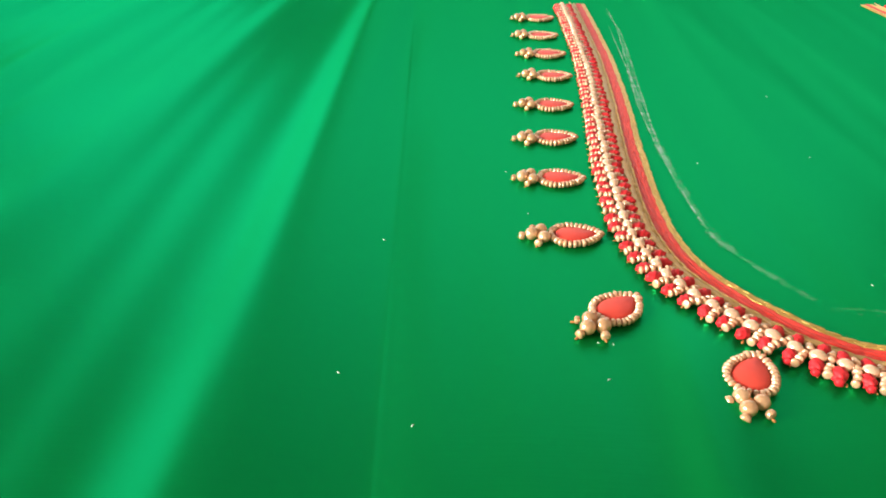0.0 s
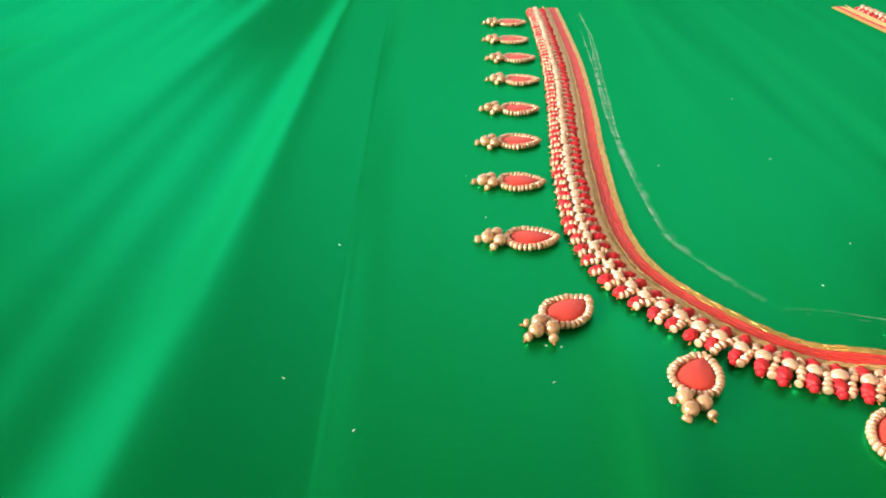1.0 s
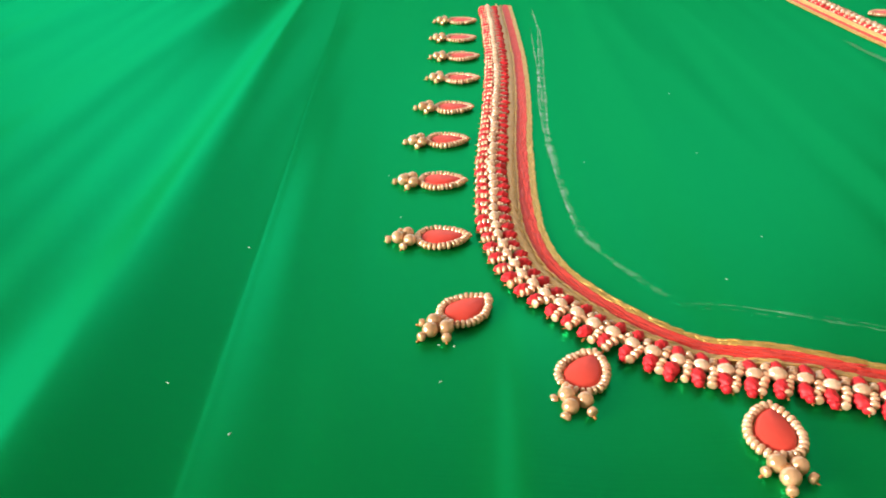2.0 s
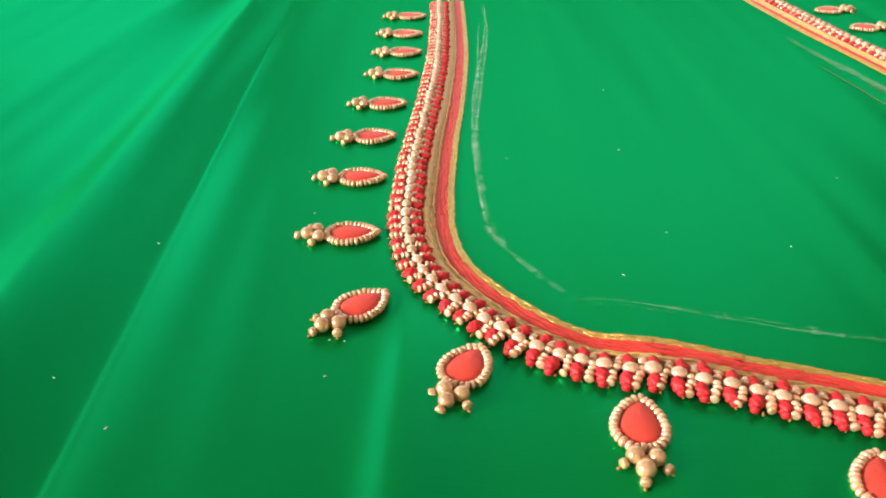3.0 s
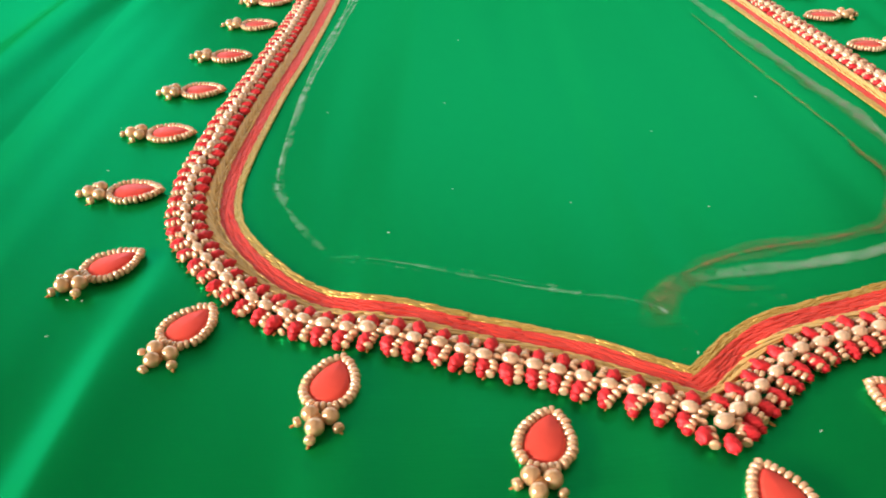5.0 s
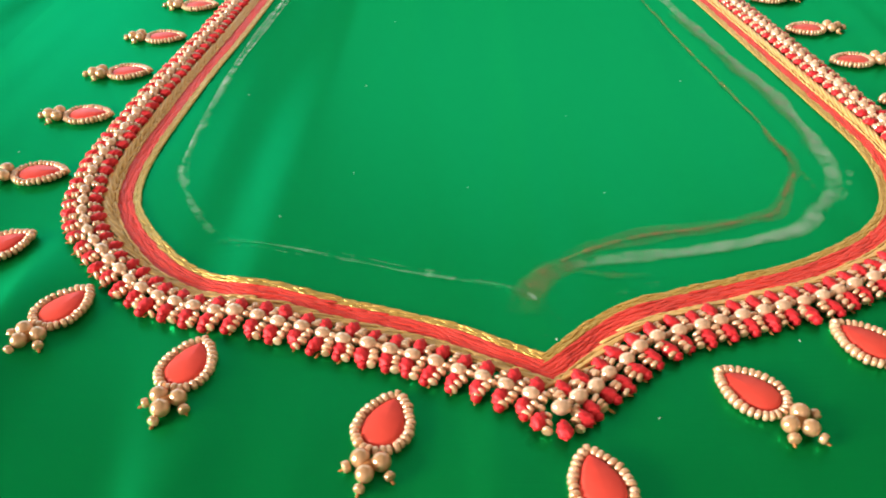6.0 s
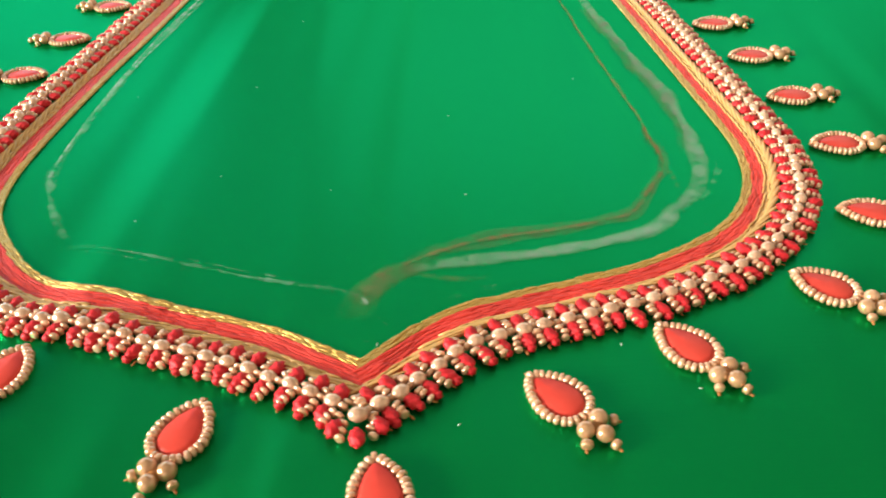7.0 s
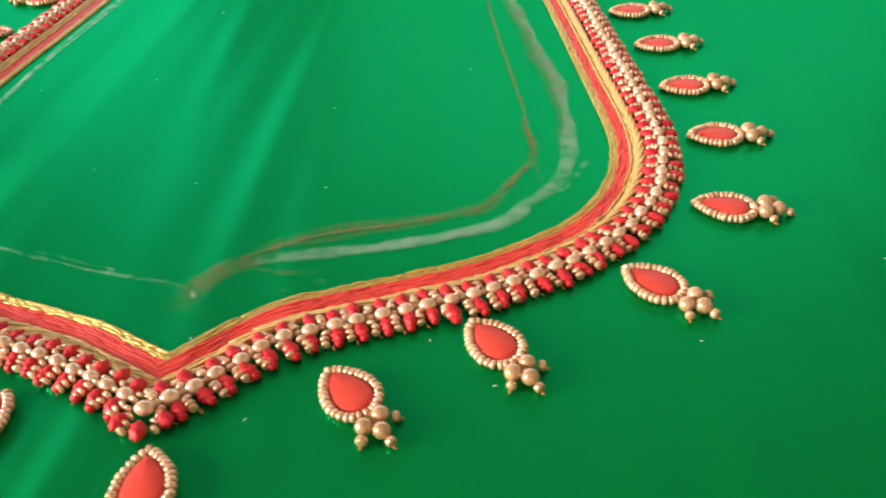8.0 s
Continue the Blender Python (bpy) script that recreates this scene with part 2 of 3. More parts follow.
def wall_with_opening(name, along, lo, hi, opening):
    """Four pieces of wall round an opening. along: the axis that the wall follows; lo, hi: its box."""
    mid, z, w, h = opening
    for tag, a0, a1, z0, z1 in (
        ("sill", lo[along], hi[along], lo[2], z - h / 2),
        ("lintel", lo[along], hi[along], z + h / 2, hi[2]),
        ("pier_a", lo[along], mid - w / 2, z - h / 2, z + h / 2),
        ("pier_b", mid + w / 2, hi[along], z - h / 2, z + h / 2),
    ):
        p, q = list(lo), list(hi)
        p[along], q[along], p[2], q[2] = a0, a1, z0, z1
        box(name + "_" + tag, p, q, PLASTER)


wall_with_opening("unseen_wall_west", 1, (-1.7, -1.8, FLOOR), (-1.55, 0.5, 2.5), WEST)
wall_with_opening("unseen_wall_northwest", 1, (-1.7, 0.5, FLOOR), (-1.55, 2.2, 2.5), NORTHWEST)
wall_with_opening("unseen_wall_corner", 0, (-1.55, 2.05, FLOOR), (-0.55, 2.2, 2.5), CORNER)
wall_with_opening("unseen_wall_north", 0, (-0.55, 2.05, FLOOR), (1.75, 2.2, 2.5), NORTH)

# ---- the neckline ----
EDGE_RIGHT = [(0, 0), (0.35, 0.33), (0.9, 0.82), (1.65, 1.28), (2.7, 1.64), (3.8, 1.95), (4.9, 2.26), (5.95, 2.74), (7.0, 3.4), (7.75, 4.25), (8.2, 5.2), (8.42, 6.2), (8.45, 7.3), (8.3, 9.2), (8.08, 11.8), (7.8, 15), (7.45, 18.5), (7.1, 22), (6.9, 25.5), (6.75, 29)]
EDGE_LEFT = [(0, 0), (-0.57, 0.32), (-1.53, 0.87), (-2.54, 1.25), (-3.6, 1.61), (-4.71, 2.02), (-5.83, 2.33), (-6.6, 2.75), (-7.25, 3.38), (-7.9, 4.28), (-8.3, 5.1), (-8.5, 6.2), (-8.5, 7.6), (-8.33, 9.8), (-8.08, 12.2), (-7.8, 14.4), (-7.5, 17.3), (-7.25, 20.2), (-7.06, 24), (-6.88, 28.6)]


def smooth_line(pts, step=0.05):
    """An even line through the points."""
    p = np.array(pts, float)
    p = np.concatenate([[2 * p[0] - p[1]], p, [2 * p[-1] - p[-2]]])
    out = []
    for i in range(1, len(p) - 2):
        a, b, c, d = p[i - 1 : i + 3]
        for t in np.linspace(0, 1, 24, endpoint=False):
            out.append(0.5 * (2 * b + (c - a) * t + (2 * a - 5 * b + 4 * c - d) * t**2 + (3 * b - a - 3 * c + d) * t**3))
    return even(np.array(out + [p[-2]]), step)


def even(line, step):
    s = np.concatenate([[0], np.cumsum(np.linalg.norm(np.diff(line, axis=0), axis=1))])
    n = max(2, int(round(s[-1] / step)) + 1)
    q = np.linspace(0, s[-1], n)
    return np.stack([np.interp(q, s, line[:, 0]), np.interp(q, s, line[:, 1])], -1)


def tangents(line):
    t = np.gradient(line, axis=0)
    return t / np.linalg.norm(t, axis=1)[:, None]


class Side:
    """One half of the neckline, from the point of the V to the shoulder."""

    def __init__(self, pts, sign):
        self.sign = sign
        self.line = smooth_line(pts)

    def row(self, d, step=0.05):
        """The line at d cm outside the inner edge."""
        t = tangents(self.line)
        k = 25  # a blunt direction at the V keeps both halves meeting in one point
        t[:k] = t[k]
        nrm = np.stack([t[:, 1], -t[:, 0]], -1) * self.sign
        arm = np.clip((self.line[:, 1] - 2.4) / 2.6, 0, 1)
        slim = np.interp(d, (0, 0.18, 0.54, 0.75, 1.1, 1.6), (0, 0.2, 0.43, 0.76, 1.16, 1.66) if self.sign > 0 else (0, 0.17, 0.47, 0.76, 1.16, 1.66))
        off = self.line + nrm * (d + (slim - d) * arm * arm * (3 - 2 * arm))[:, None]
        lead = off[0] - t[0] * np.linspace(3, 0.05, 60)[:, None]
        off = np.concatenate([lead, off])
        keep = off[:, 0] * self.sign > 0
        off = off[np.argmax(keep) :]
        off = np.concatenate([[(0.0, off[0, 1] - abs(off[0, 0]) * 0.7)], off])
        return even(off, step)


SIDES = (Side(EDGE_RIGHT, 1), Side(EDGE_LEFT, -1))


def place(x, y, z, angle, tilt=0.0, scale=1.0):
    """Pose at (x, y) cm, z cm over the cloth, local X turned by angle (radians)."""
    return Matrix.Translation((x * CM, y * CM, (height(x, y) + z) * CM)) @ Matrix.Rotation(angle, 4, "Z") @ Matrix.Rotation(tilt, 4, "Y") @ Matrix.Scale(scale, 4)


border = tagged(new("neckline_border"), "red and gold beaded neckline border stitched onto green silk", "embroidery")


def ribbon(name, d0, d1, z, mat, parent, label=""):
    """A padded strip between two offsets, along both halves."""
    soup = Soup()
    for side in SIDES:
        rows = [side.row(d0 + (d1 - d0) * f) for f in (0, 0.12, 0.5, 0.88, 1)]
        n = min(len(r) for r in rows) // 2
        rows = [r[np.linspace(0, len(r) - 1, n).round().astype(int)] for r in rows]
        hs = (-0.01, z * 0.8, z, z * 0.8, -0.01)
        verts = [(p[0] * CM, p[1] * CM, (height(*p) + h) * CM) for i in range(n) for p, h in zip([r[i] for r in rows], hs)]
        faces = [[i * 5 + j, i * 5 + j + 1, i * 5 + j + 6, i * 5 + j + 5] for i in range(n - 1) for j in range(4)]
        if side.sign < 0:
            faces = [f[::-1] for f in faces]
        soup.add((verts, faces), Matrix())
    return part(name, soup.mesh(name, mat), parent, label=label)


def stitch_piece(length, width, thick):
    """A plump stitch, pointed at both ends, along X."""
    return ball(6, 6, 1.0, (width / 2 * CM, thick * CM, length / 2 * CM))


def laid():
    """Turns a stitch from upright to lying along the row."""
    return Matrix.Rotation(math.pi / 2, 4, "Y") @ Matrix.Rotation(math.pi / 2, 4, "Z")


def stitch_rows(name, offsets, length, width, thick, z, slant, mat, parent, label, pitch):
    rng = random.Random(len(name) * 7 + int(width * 100))
    soup, piece, lie = Soup(), stitch_piece(length, width, thick), laid()
    for side in SIDES:
        for j, d in enumerate(offsets):
            line = side.row(d)
            t = tangents(line)
            step = max(1, int(round(pitch / 0.05)))
            for i in range((j % 2) * step // 2, len(line), step):
                a = math.atan2(t[i, 1], t[i, 0]) + side.sign * slant * (1 if j % 2 else -1) + rng.uniform(-0.06, 0.06)
                x, y = line[i] + np.array([rng.uniform(-0.015, 0.015), rng.uniform(-0.015, 0.015)])
                soup.add(piece, place(x, y, z + rng.uniform(-0.008, 0.01), a) @ lie)
    ob = part(name, soup.mesh(name, mat), parent, label=label)
    return tagged(ob, kind="stuff")


zari_inner = ribbon("zari_edge", 0.0, 0.18, 0.04, ZARI, border, "gold metallic thread edging")
stitch_rows("zari_stitch", (0.025, 0.065, 0.11, 0.155), 0.3, 0.058, 0.02, 0.04, 0.1, ZARI, zari_inner, "fine gold chain stitches", 0.15)
red_band = ribbon("red_band", 0.18, 0.54, 0.05, RED, border, "coral red silk thread band")
stitch_rows("red_stitch", (0.205, 0.26, 0.315, 0.37, 0.425, 0.48, 0.525), 0.42, 0.07, 0.007, 0.05, 0.06, RED, red_band, "long red chain stitches", 0.2)
zari_outer = ribbon("gold_cord", 0.54, 0.63, 0.05, LAID, border, "dull gold couched cord")
stitch_rows("cord_stitch", (0.56, 0.61), 0.34, 0.06, 0.04, 0.06, 0.1, LAID, zari_outer, "fine gold chain stitches", 0.25)

wire_bed = ribbon("wire_bed", 0.62, 0.71, 0.045, LAID, border, "flat bed of gold thread under laid wires")

# pieces of the beaded rows, one mesh each, shared
big_me = mesh_from("big_bead", *ball(14, 10, 0.142 * CM, (1.14, 0.92, 0.92), lambda ph, c: 1 + 0.025 * math.sin(5 * ph + 7 * c)), BEAD)
small_me = mesh_from("seed_bead", *barrel(12, 10, 0.086 * CM, 0.042 * CM), SEED)
link_me = mesh_from("link_bead", *ball(10, 8, 0.088 * CM, (1.0, 0.62, 1)), SEED)


def knot_lump(ph, c):
    """Strands wound slantwise round the knot."""
    return 0.94 + 0.2 * abs(math.sin(1.5 * ph + 4.5 * c)) + 0.07 * math.sin(2 * ph - 3 * c + 1) + 0.03 * math.sin(9 * ph + 8 * c)


knot_verts, knot_faces = ball(22, 16, 0.118 * CM, (0.95, 0.85, 1.32), knot_lump)
knot_piece = ([(x, z, -y) for x, y, z in knot_verts], knot_faces)
knot_me = mesh_from("thread_knot", *knot_piece, KNOT)
lobe = ball(12, 8, 0.082 * CM, (1.0, 1.0, 0.95), lambda ph, c: 1 + 0.1 * math.sin(3 * ph + 5 * c))
long_knot = Soup()
long_knot.add(knot_piece, Matrix.Translation((0, 0.02 * CM, 0)))
long_knot.add(lobe, pose(0.02 * CM, -0.145 * CM, -0.02 * CM))
long_knot_me = long_knot.mesh("thread_knot", KNOT)
small_piece = barrel(8, 6, 0.086 * CM, 0.045 * CM)


def wire_piece(length, girth):
    """A laid gold wire: a bowed, flattened thread, thick at its foot and pointed at its head, along X."""
    verts, faces, n = [], [], 10
    for i in range(n + 1):
        u = i / n
        w = girth * (1 - 0.55 * u) * (1 if 0 < i < n else 0.35)
        for q in range(6):
            a = 2 * math.pi * q / 6
            verts.append(((u - 0.5) * length * CM, (w * math.cos(a) + 0.02 * math.sin(math.pi * u)) * CM, (w * 0.34 * math.sin(a) + 0.03 * math.sin(math.pi * u)) * CM))
    for i in range(n):
        for q in range(6):
            faces.append([i * 6 + q, i * 6 + (q + 1) % 6, (i + 1) * 6 + (q + 1) % 6, (i + 1) * 6 + q])
    faces += [list(range(5, -1, -1)), list(range(n * 6, n * 6 + 6))]
    return verts, faces


wire_me = mesh_from("gold_wire", *wire_piece(1.45, 0.042), LAID)
broad_me = mesh_from("gold_wire", *wire_piece(1.0, 0.07), LAID)
rng = random.Random(5)
far_seeds, far_knots, tails = Soup(), Soup(), Soup()
tail_piece = ball(5, 4, 1.0, (0.03 * CM, 0.03 * CM, 0.09 * CM))
PITCH = 0.42
for side in SIDES:
    line = side.row(1.1, 0.02)
    t = tangents(line)
    n = int(len(line) * 0.02 / PITCH) - 1
    for i in range(n):
        j = min(len(line) - 1, int((i + 1.05) * PITCH / 0.02))
        jl = j - int(PITCH / 0.04)
        near, low = line[j][1] < 12, line[j][1] < 8.5

        def spot(at, out, along=0.0):
            """A place beside the row of large beads, and the angle of the row there."""
            tx, ty = t[at]
            ox, oy = ty * side.sign, -tx * side.sign
            return line[at][0] + ox * out + tx * along, line[at][1] + oy * out + ty * along, math.atan2(ty, tx)

        x, y, a = spot(j, rng.uniform(-0.03, 0.03), rng.uniform(-0.03, 0.03))
        part("big_bead", big_me, border, place(x, y, 0.16, a, rng.uniform(-0.3, 0.3), rng.uniform(0.92, 1.06)))
        x, y, a = spot(jl, rng.uniform(-0.03, 0.03))
        part("link_bead", link_me, border, place(x, y, 0.14, a, 0, rng.uniform(0.9, 1.1)))
        lean = rng.uniform(-0.1, 0.35)
        for out, z, who in ((0.16, 0.15, 1), (0.265, 0.13, 1), (0.37, 0.1, 1), (-0.14, 0.14, 1), (-0.22, 0.13, 1), (-0.3, 0.1, 1)):
            x, y, a = spot(jl, out + rng.uniform(-0.02, 0.02), rng.uniform(-0.03, 0.03) + lean * out)
            if x * side.sign < 0.02:
                continue
            m = place(x, y, z, a + math.pi / 2 + rng.uniform(-0.35, 0.35), rng.uniform(-0.3, 0.3), rng.uniform(0.92, 1.12) * (1.0 if low or side.sign < 0 else 1.14))
            if line[j][1] < 4.6:
                part("seed_bead", small_me, border, m)
            else:
                far_seeds.add(small_piece, m)
        x, y, a = spot(jl, 0.43, 0.1)
        tails.add(tail_piece, place(x, y, 0.05, a + rng.uniform(-0.5, 0.5), 0, rng.uniform(0.45, 0.9) if near else 0.5) @ Matrix.Rotation(math.pi / 2, 4, "X"))
        for out, z, s in ((0.25, 0.11, 1.0), (-0.25, 0.12, 0.98)):
            x, y, a = spot(j, out + rng.uniform(-0.04, 0.04), rng.uniform(-0.045, 0.045))
            if x * side.sign < 0.02:
                continue
            outer = out > 0 and line[j][1] < 2.4
            turn = rng.uniform(-0.4, 0.4) + (math.pi if side.sign < 0 else 0.0)
            m = place(x, y, z, a + turn, rng.uniform(-0.3, 0.3), s * rng.uniform(0.96, 1.12) * (1.0 if low or side.sign < 0 else 0.88))
            if near:
                part("thread_knot", long_knot_me if outer else knot_me, border, m)
            else:
                far_knots.add(knot_piece, m)
    wires = side.row(0.69, 0.02)
    tw = tangents(wires)
    at = 0.3
    while at < len(wires) * 0.02 - 0.3:
        j = int(at / 0.02)
        arm = min(1.0, max(0.0, (wires[j][1] - 2.4) / 2.6))
        a = math.atan2(tw[j, 1], tw[j, 0]) - side.sign * (0.15 + 0.01 * arm) + rng.uniform(-0.04, 0.04)
        part("gold_wire", broad_me if arm > 0.5 else wire_me, border, place(wires[j][0], wires[j][1], 0.1 - 0.02 * arm, a, -0.04, rng.uniform(0.95, 1.08)))
        at += 0.45 - 0.12 * arm
part("big_bead", big_me, border, place(0.06, -1.36, 0.2, 0.1))
for dx, dy, turn in ((0.06, -1.74, 0.1), (-0.3, -1.56, -0.5), (0.4, -1.5, 0.6)):
    part("thread_knot", knot_me, border, place(dx, dy, 0.12, turn))
for dx, dy in ((-0.2, -1.74), (-0.18, -1.6), (0.3, -1.7), (0.26, -1.56), (0.02, -1.08), (0.0, -0.97), (-0.17, -1.46), (-0.25, -1.3), (0.28, -1.38)):
    part("seed_bead", small_me, border, place(dx, dy, 0.11, 1.2))
tagged(part("far_seed_bead", far_seeds.mesh("far_seed_bead", SEED), border), kind="stuff")
tagged(part("far_thread_knot", far_knots.mesh("far_thread_knot", KNOT), border), kind="stuff")
tagged(part("thread_tail", tails.mesh("thread_tail", TAIL), border, label="short orange thread ends"), kind="stuff")

# ---- drop motifs ----
def drop_outline(f, grow=0.0):
    """The teardrop at f in 0..1 round it, from its pointed head; u runs outward, v across (cm)."""
    a = 2 * math.pi * f
    u = 0.69 - 0.57 * math.cos(a)
    v = 0.48 * math.sin(a) * (math.sin(a / 2) ** 0.55 if 0 < a < 2 * math.pi else 0)
    du, dv = u - 0.78, v
    k = math.hypot(du, dv) or 1
    return u + grow * du / k, v + grow * dv / k


def stone_mesh():
    """A flat-topped teardrop stone with a bevelled girdle."""
    n, verts, faces = 32, [], []
    levels = ((-0.06, 0.0), (-0.06, 0.1), (-0.09, 0.135), (-0.14, 0.15))
    for g, z in levels:  # inset from the ring of beads, height
        for i in range(n):
            u, v = drop_outline(i / n, g - 0.03)
            verts.append((u * CM, v * CM, z * CM))
    for r in range(len(levels) - 1):
        for i in range(n):
            faces.append([r * n + i, r * n + (i + 1) % n, (r + 1) * n + (i + 1) % n, (r + 1) * n + i])
    verts.append((0.78 * CM, 0, 0.158 * CM))
    top = (len(levels) - 1) * n
    faces += [[top + i, top + (i + 1) % n, len(verts) - 1] for i in range(n)]
    return mesh_from("stone", verts, faces, STONE)


stone_me = stone_mesh()
ring_me = mesh_from("ring_bead", *barrel(12, 10, 0.086 * CM, 0.047 * CM), SEED)
tip_me = mesh_from("tip_bead", *barrel(12, 10, 0.09 * CM, 0.062 * CM), COPPER)
drop_me = mesh_from("large_bead", *ball(16, 12, 0.15 * CM, (1, 1, 0.96)), COPPER)
tail_me = mesh_from("thread_end", *ball(6, 5, 1.0, (0.026 * CM, 0.026 * CM, 0.05 * CM)), TAIL)
core_me = mesh_from("thread_core", *ball(10, 8, 0.1 * CM, (1.15, 1.0, 0.9), knot_lump), TAIL)
DROP_LABEL = "coral red drop stone ringed with gold beads, three larger beads below"


def drop_motif(x, y, angle, bend, seed):
    """x, y: its head on the cloth (cm); angle: degrees of the way it points."""
    r = random.Random(seed)
    ob = tagged(new("drop_motif"), DROP_LABEL, "bead motif", "drop motifs round the neckline")
    ob.matrix_basis = place(x, y, 0, radians(angle))
    part("stone", stone_me, ob, Matrix.Translation((0, 0, r.uniform(-0.0001, 0.0001))), "smooth coral red stone")
    line = even(np.array([drop_outline(f) for f in np.linspace(0, 1, 240)]), 0.106)[:-1]
    n = len(line)
    for i, (u, v) in enumerate(line):
        un, vn = line[(i + 1) % n] - line[i - 1]
        m = pose(u * CM + r.uniform(-1, 1) * 1e-4, v * CM + r.uniform(-1, 1) * 1e-4, 0.092 * CM, 0, 0, math.degrees(math.atan2(vn, un)) + r.uniform(-15, 15))
        part("ring_bead", ring_me, ob, m @ Matrix.Scale(r.uniform(0.92, 1.08), 4))
    k = r.uniform(-0.04, 0.04) + 0.85 * math.tan(radians(bend))
    for u, v in ((1.45, 0.16 + k), (1.47, -0.16 + k), (1.71, k)):
        part("large_bead", drop_me, ob, pose(u * CM, v * CM, 0.147 * CM, r.uniform(0, 90), r.uniform(0, 90)) @ Matrix.Scale(r.uniform(0.95, 1.06), 4))
    for u, v, a in ((1.61, 0.34 + k, 50), (1.63, -0.32 + k, -50), (1.93, k, 0)):
        part("tip_bead", tip_me, ob, pose(u * CM, v * CM, 0.095 * CM, 0, 0, a) @ Matrix.Scale(r.uniform(0.9, 1.1), 4))
        part("thread_end", tail_me, ob, pose((u + 0.08 * math.cos(radians(a))) * CM, (v + 0.08 * math.sin(radians(a))) * CM, 0.04 * CM, 0, 90, a))
    part("thread_core", core_me, ob, pose(1.55 * CM, k * CM, 0.12 * CM, 0, 0, r.uniform(0, 90)), "orange gold thread between the beads")
    part("thread_end", tail_me, ob, pose(0.06 * CM, 0, 0.08 * CM, 0, 90, r.uniform(-30, 30)))
    return ob


MOTIFS = [  # middle of each stone, the way the drop points, and the bend of its beads (degrees)
    (-9.45, 25.75, -177, 0), (-9.67, 22.9, -178, -2), (-9.74, 20.28, -178, 2), (-9.92, 17.57, -179, -1), (-10.33, 14.6, -177, 0), (-10.64, 11.88, -175, 1), (-10.88, 9.16, -179, -1), (-10.97, 6.22, -176, 0),
    (-10.59, 3.38, -139, 7), (-8.64, 1.46, -120, 6), (-5.96, -0.14, -105, 4), (-2.65, -1.43, -108, 5), (0.44, -2.68, -80, 0),
    (3.19, -0.97, -49, -4), (5.53, 0.05, -54, -3), (8.49, 1.47, -43, -2), (10.4, 3.76, -17, 4), (10.97, 6.64, -1, -1), (10.85, 9.18, 1, 1), (10.69, 11.84, 1, 2), (10.35, 14.37, 1, 0),
    (10.22, 17.3, 0, 0), (10.1, 20.0, 0, 2), (10.0, 22.9, 1, -1), (9.9, 25.9, 1, 0),
]
for i, (x, y, a, bend) in enumerate(MOTIFS):
    drop_motif(x - 0.73 * math.cos(radians(a)), y - 0.73 * math.sin(radians(a)), a, bend, 40 + i)


# ---- chalk marks ----
def chalk(name, pts, width, mat, label, lift=0.03, comb=12.0):
    """A dusty stroke on the cloth, fading across and at its ends."""
    line = smooth_line(pts, 0.15)
    t = tangents(line)
    for i, p in enumerate(line):
        s = 0.18 * width * noise.noise((p[0] * 1.1, p[1] * 1.1, 3.0)) + 0.03 * width * noise.noise((p[0] * 3.1, p[1] * 3.1, 7.0))
        line[i] = p + np.array((t[i][1], -t[i][0])) * s
    t = tangents(line)
    r = random.Random(len(pts))
    verts, dens, faces, stroke = [], [], [], []
    start = r.uniform(0, 50)
    cross = (-1, -0.5, 0, 0.5, 1)
    for i, (p, q) in enumerate(zip(line, t)):
        w = width / 2 * (0.9 + 0.7 * noise.noise((p[0] * 0.9, p[1] * 0.9, width)))
        end = min(1.0, i / 14, (len(line) - 1 - i) / 14)
        for c in cross:
            x, y = p[0] + q[1] * c * w, p[1] - q[0] * c * w
            verts.append((x * CM, y * CM, (height(x, y) + lift) * CM))
            dens.append((1 - c * c) ** 0.7 * end)
            stroke += [start + i * 0.15 * 0.9, c * width * comb, 0.0]
    for i in range(len(line) - 1):
        for j in range(4):
            faces.append([i * 5 + j, i * 5 + j + 1, i * 5 + j + 6, i * 5 + j + 5])
    me = mesh_from(name, verts, faces, mat)
    me.attributes.new("cover", "FLOAT", "POINT").data.foreach_set("value", dens)
    me.attributes.new("stroke", "FLOAT_VECTOR", "POINT").data.foreach_set("vector", stroke)
    return tagged(new(name, me), label, "chalk mark", "chalk guide lines on the fabric")


WHITE_LABEL = "thin broken white chalk line drawn on green silk"
LEFT_CHALK = [(-5.9, 29), (-6.2, 24.5), (-6.75, 20.2), (-7.45, 15.2), (-7.72, 11.6), (-7.82, 8.6), (-7.74, 6.5), (-7.3, 5.2), (-6.65, 4.1), (-5.8, 3.4)]
chalk("chalk_line", LEFT_CHALK[:8], 0.1, CHALK, WHITE_LABEL)
chalk("chalk_line", [(x + 0.05, y) for x, y in LEFT_CHALK[1:]], 0.3, FAINT, WHITE_LABEL, 0.025)
chalk("chalk_line", [(-6.1, 28), (-6.2, 23.6), (-7.0, 17), (-7.62, 12), (-7.7, 10.4), (-7.55, 9.4)], 0.13, CHALK, WHITE_LABEL)
chalk("chalk_line", [(-6.45, 25), (-6.9, 20), (-7.2, 16.4), (-7.6, 13.6)], 0.1, CHALK, WHITE_LABEL)
LOW_CHALK = [(-6.5, 3.75), (-5.3, 3.32), (-4.6, 3.1), (-3.2, 2.65), (-1.9, 2.22), (-0.6, 1.87), (-0.15, 1.65)]
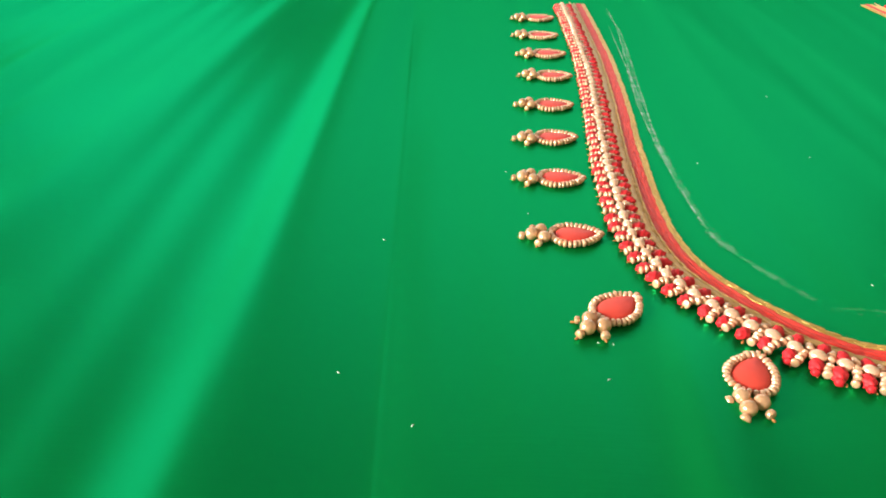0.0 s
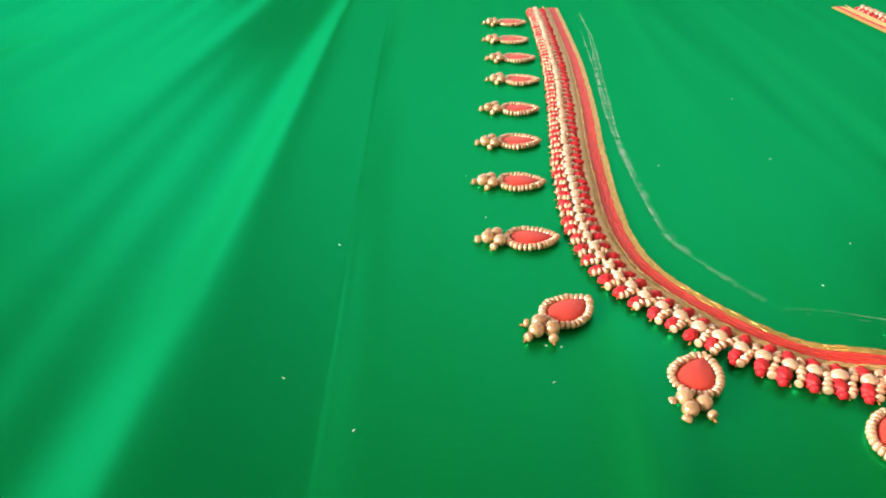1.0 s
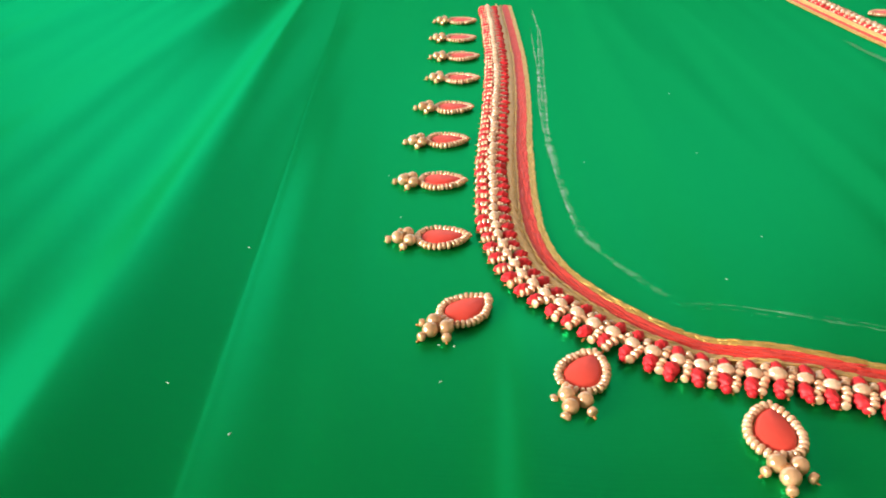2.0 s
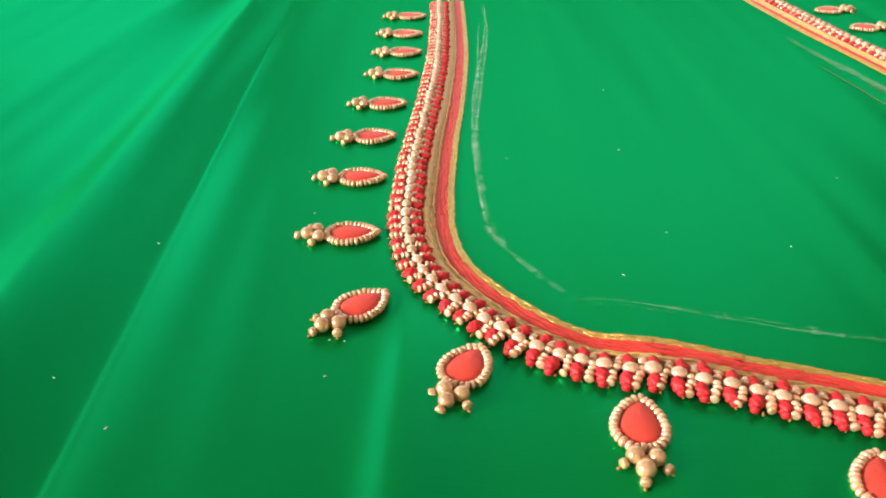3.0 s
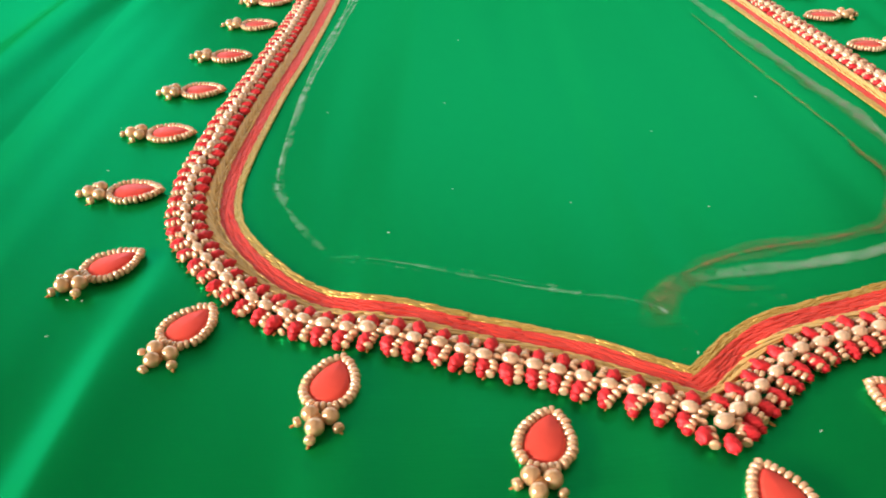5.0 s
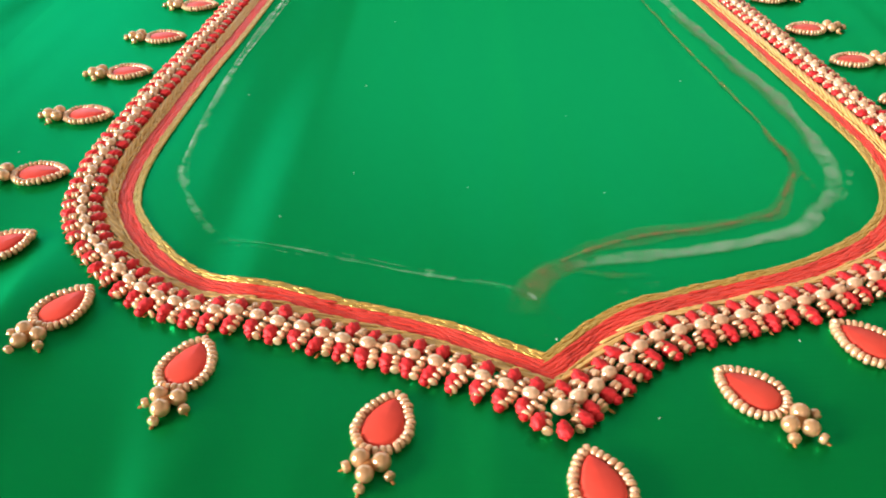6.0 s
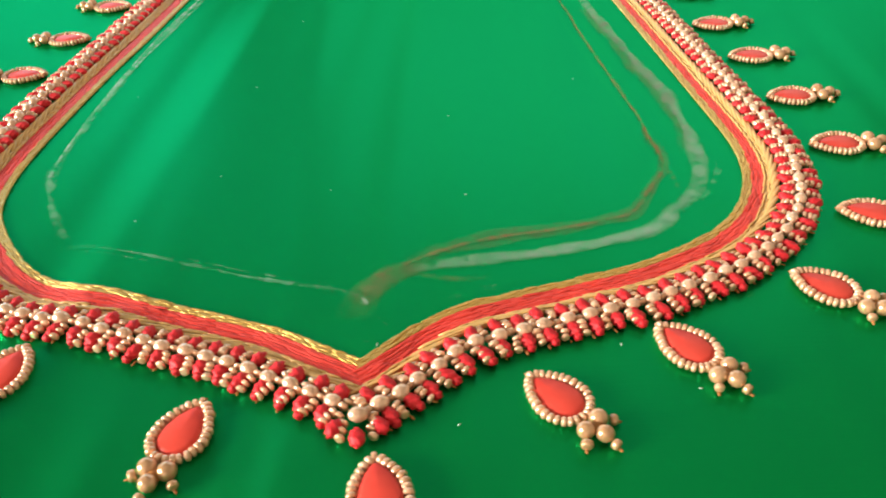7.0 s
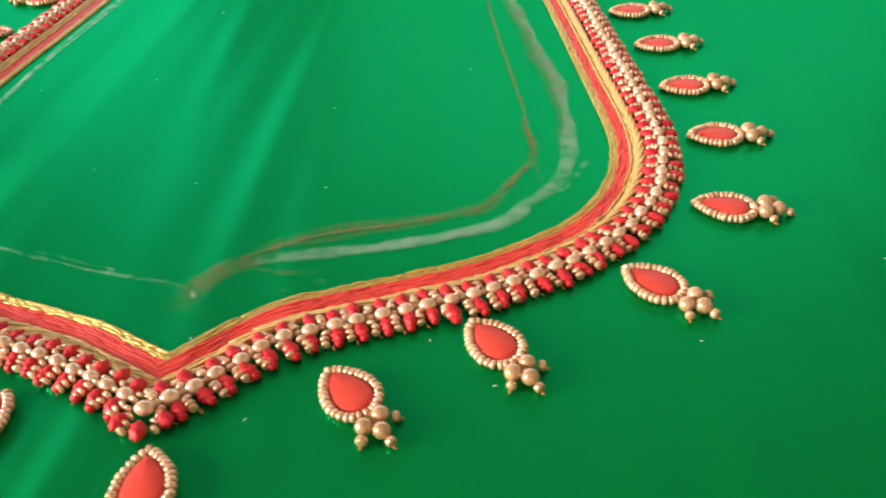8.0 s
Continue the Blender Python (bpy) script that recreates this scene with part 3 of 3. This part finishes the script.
for dy, first, last, width, powder in ((0.0, 0, 7, 0.13, FAINT), (0.03, 3, 6, 0.1, FAINT), (-0.16, 0, 4, 0.09, FAINT), (0.14, 2, 6, 0.09, FAINT)):
    chalk("chalk_line", [(x, y + dy) for x, y in LOW_CHALK[first:last]], width, powder, WHITE_LABEL)
chalk("chalk_line", [(-0.9, 2.05), (-0.2, 1.7), (0.2, 1.05), (0.5, 0.7)], 0.13, CHALK, WHITE_LABEL)
chalk("chalk_line", [(-2.4, 2.38), (-1.6, 2.14), (-0.8, 1.93), (-0.2, 1.72)], 0.26, FAINT, WHITE_LABEL, 0.035)
chalk("chalk_line", [(-1.0, 1.95), (-0.5, 1.6), (-0.4, 1.4), (-0.1, 1.55)], 0.13, CHALK, WHITE_LABEL)
chalk("chalk_line", [(-0.25, 0.5), (0.05, 0.46), (0.35, 0.5)], 0.1, CHALK, WHITE_LABEL)
RIGHT_CHALK = [(6.0, 22), (6.65, 16.5), (7.15, 12.5), (7.52, 10.0), (7.62, 8.0), (7.55, 6.4), (7.2, 5.2), (6.5, 4.2), (5.5, 3.35), (4.2, 2.96), (2.9, 2.77), (1.5, 2.52), (0.7, 2.36)]
SMUDGE_LABEL = "broad smudged white chalk line rubbed on green silk"
chalk("chalk_line", RIGHT_CHALK, 0.46, SMUDGE, SMUDGE_LABEL, comb=1.2)
chalk("chalk_line", RIGHT_CHALK[1:7], 0.34, SMUDGE, SMUDGE_LABEL, 0.04, 1.2)
chalk("chalk_line", RIGHT_CHALK[6:], 0.3, SMUDGE, SMUDGE_LABEL, 0.04, 1.2)
chalk("chalk_line", [(x - 0.12, y) for x, y in RIGHT_CHALK[1:6]], 0.6, HAZE, SMUDGE_LABEL, 0.045, 2.0)
chalk("chalk_line", [(8.0, 6.5), (7.8, 5.7), (7.3, 4.8), (6.5, 4.0)], 0.22, FAINT, WHITE_LABEL, 0.04)
chalk("chalk_line", [(3.2, 2.05), (2.6, 1.86), (1.9, 1.65), (1.3, 1.35)], 0.22, FAINT, WHITE_LABEL)
BROWN_LABEL = "faint brown pencil line traced on green silk"
BROWN = [(5.6, 19), (5.85, 16.5), (6.2, 12.2), (6.5, 9.0), (6.6, 7.4), (6.6, 5.95), (6.12, 5.1), (5.5, 4.15), (4.8, 3.84), (3.9, 3.62), (2.5, 3.36), (1.35, 2.93), (0.65, 2.53), (0.0, 2.0), (-0.3, 1.2)]
chalk("pencil_line", BROWN, 0.14, UMBER, BROWN_LABEL)
chalk("pencil_line", [(6.52, 8.4), (6.6, 7.2), (6.62, 6.2), (6.66, 5.4), (6.75, 4.6)], 0.26, UMBER, BROWN_LABEL)
chalk("pencil_line", BROWN[4:13], 0.5, HAZE, "soft brown smudge rubbed on green silk", comb=3.0)
chalk("pencil_line", [(1.5, 2.62), (0.7, 2.35), (0.15, 1.9), (-0.1, 1.5), (-0.3, 1.0)], 0.7, SOOT, "soft brown smudge rubbed on green silk", comb=4.0)
chalk("pencil_line", [(2.4, 2.1), (1.8, 2.05), (1.1, 2.2), (0.6, 2.3)], 0.2, HAZE, "soft brown smudge rubbed on green silk", comb=3.0)

chalk("pencil_line", [(6.85, 4.0), (6.92, 3.7), (6.98, 3.4), (7.0, 3.1)], 0.14, UMBER, BROWN_LABEL)
chalk("pencil_line", [(7.2, 2.1), (7.12, 1.8), (7.05, 1.4), (7.0, 0.9)], 0.2, UMBER, BROWN_LABEL)

# ---- lint ----
LINTS = [(-15.79, 1.42), (-11.13, 1.38), (-2.95, 15.73), (-6.88, 10.41), (-14.49, 0.18), (-15.27, 6.0), (-12.25, 9.56), (-11.13, 2.4), (-10.85, 2.37), (-1.03, 5.33), (-3.65, 6.05), (1.99, 4.98), (5.51, -0.81), (8.99, 0.06), (4.44, 0.23), (12.88, 2.11), (5.28, 10.77), (-3.63, 10.73), (-5.1, 4.29), (1.6, -1.4), (0.25, 0.35), (1.7, 8.7), (-11.9, 7.3)]


def lint(x, y, seed):
    r = random.Random(seed)
    v, f = ball(6, 4, 1.0, (0.034 * CM, 0.012 * CM, 0.01 * CM))
    v = [(a * r.uniform(0.7, 1.3), b * r.uniform(0.6, 1.4) + a * a * 90 * r.uniform(-1, 1), c) for a, b, c in v]
    ob = new("lint", mesh_from("lint", v, f, LINT))
    ob.matrix_basis = place(x, y, 0.006, r.uniform(0, 3.1), 0, r.uniform(0.8, 1.3))
    return tagged(ob, "tiny white speck of lint lying on green silk", "lint", "specks on the fabric")


for i, (x, y) in enumerate(LINTS):
    lint(x, y, i)
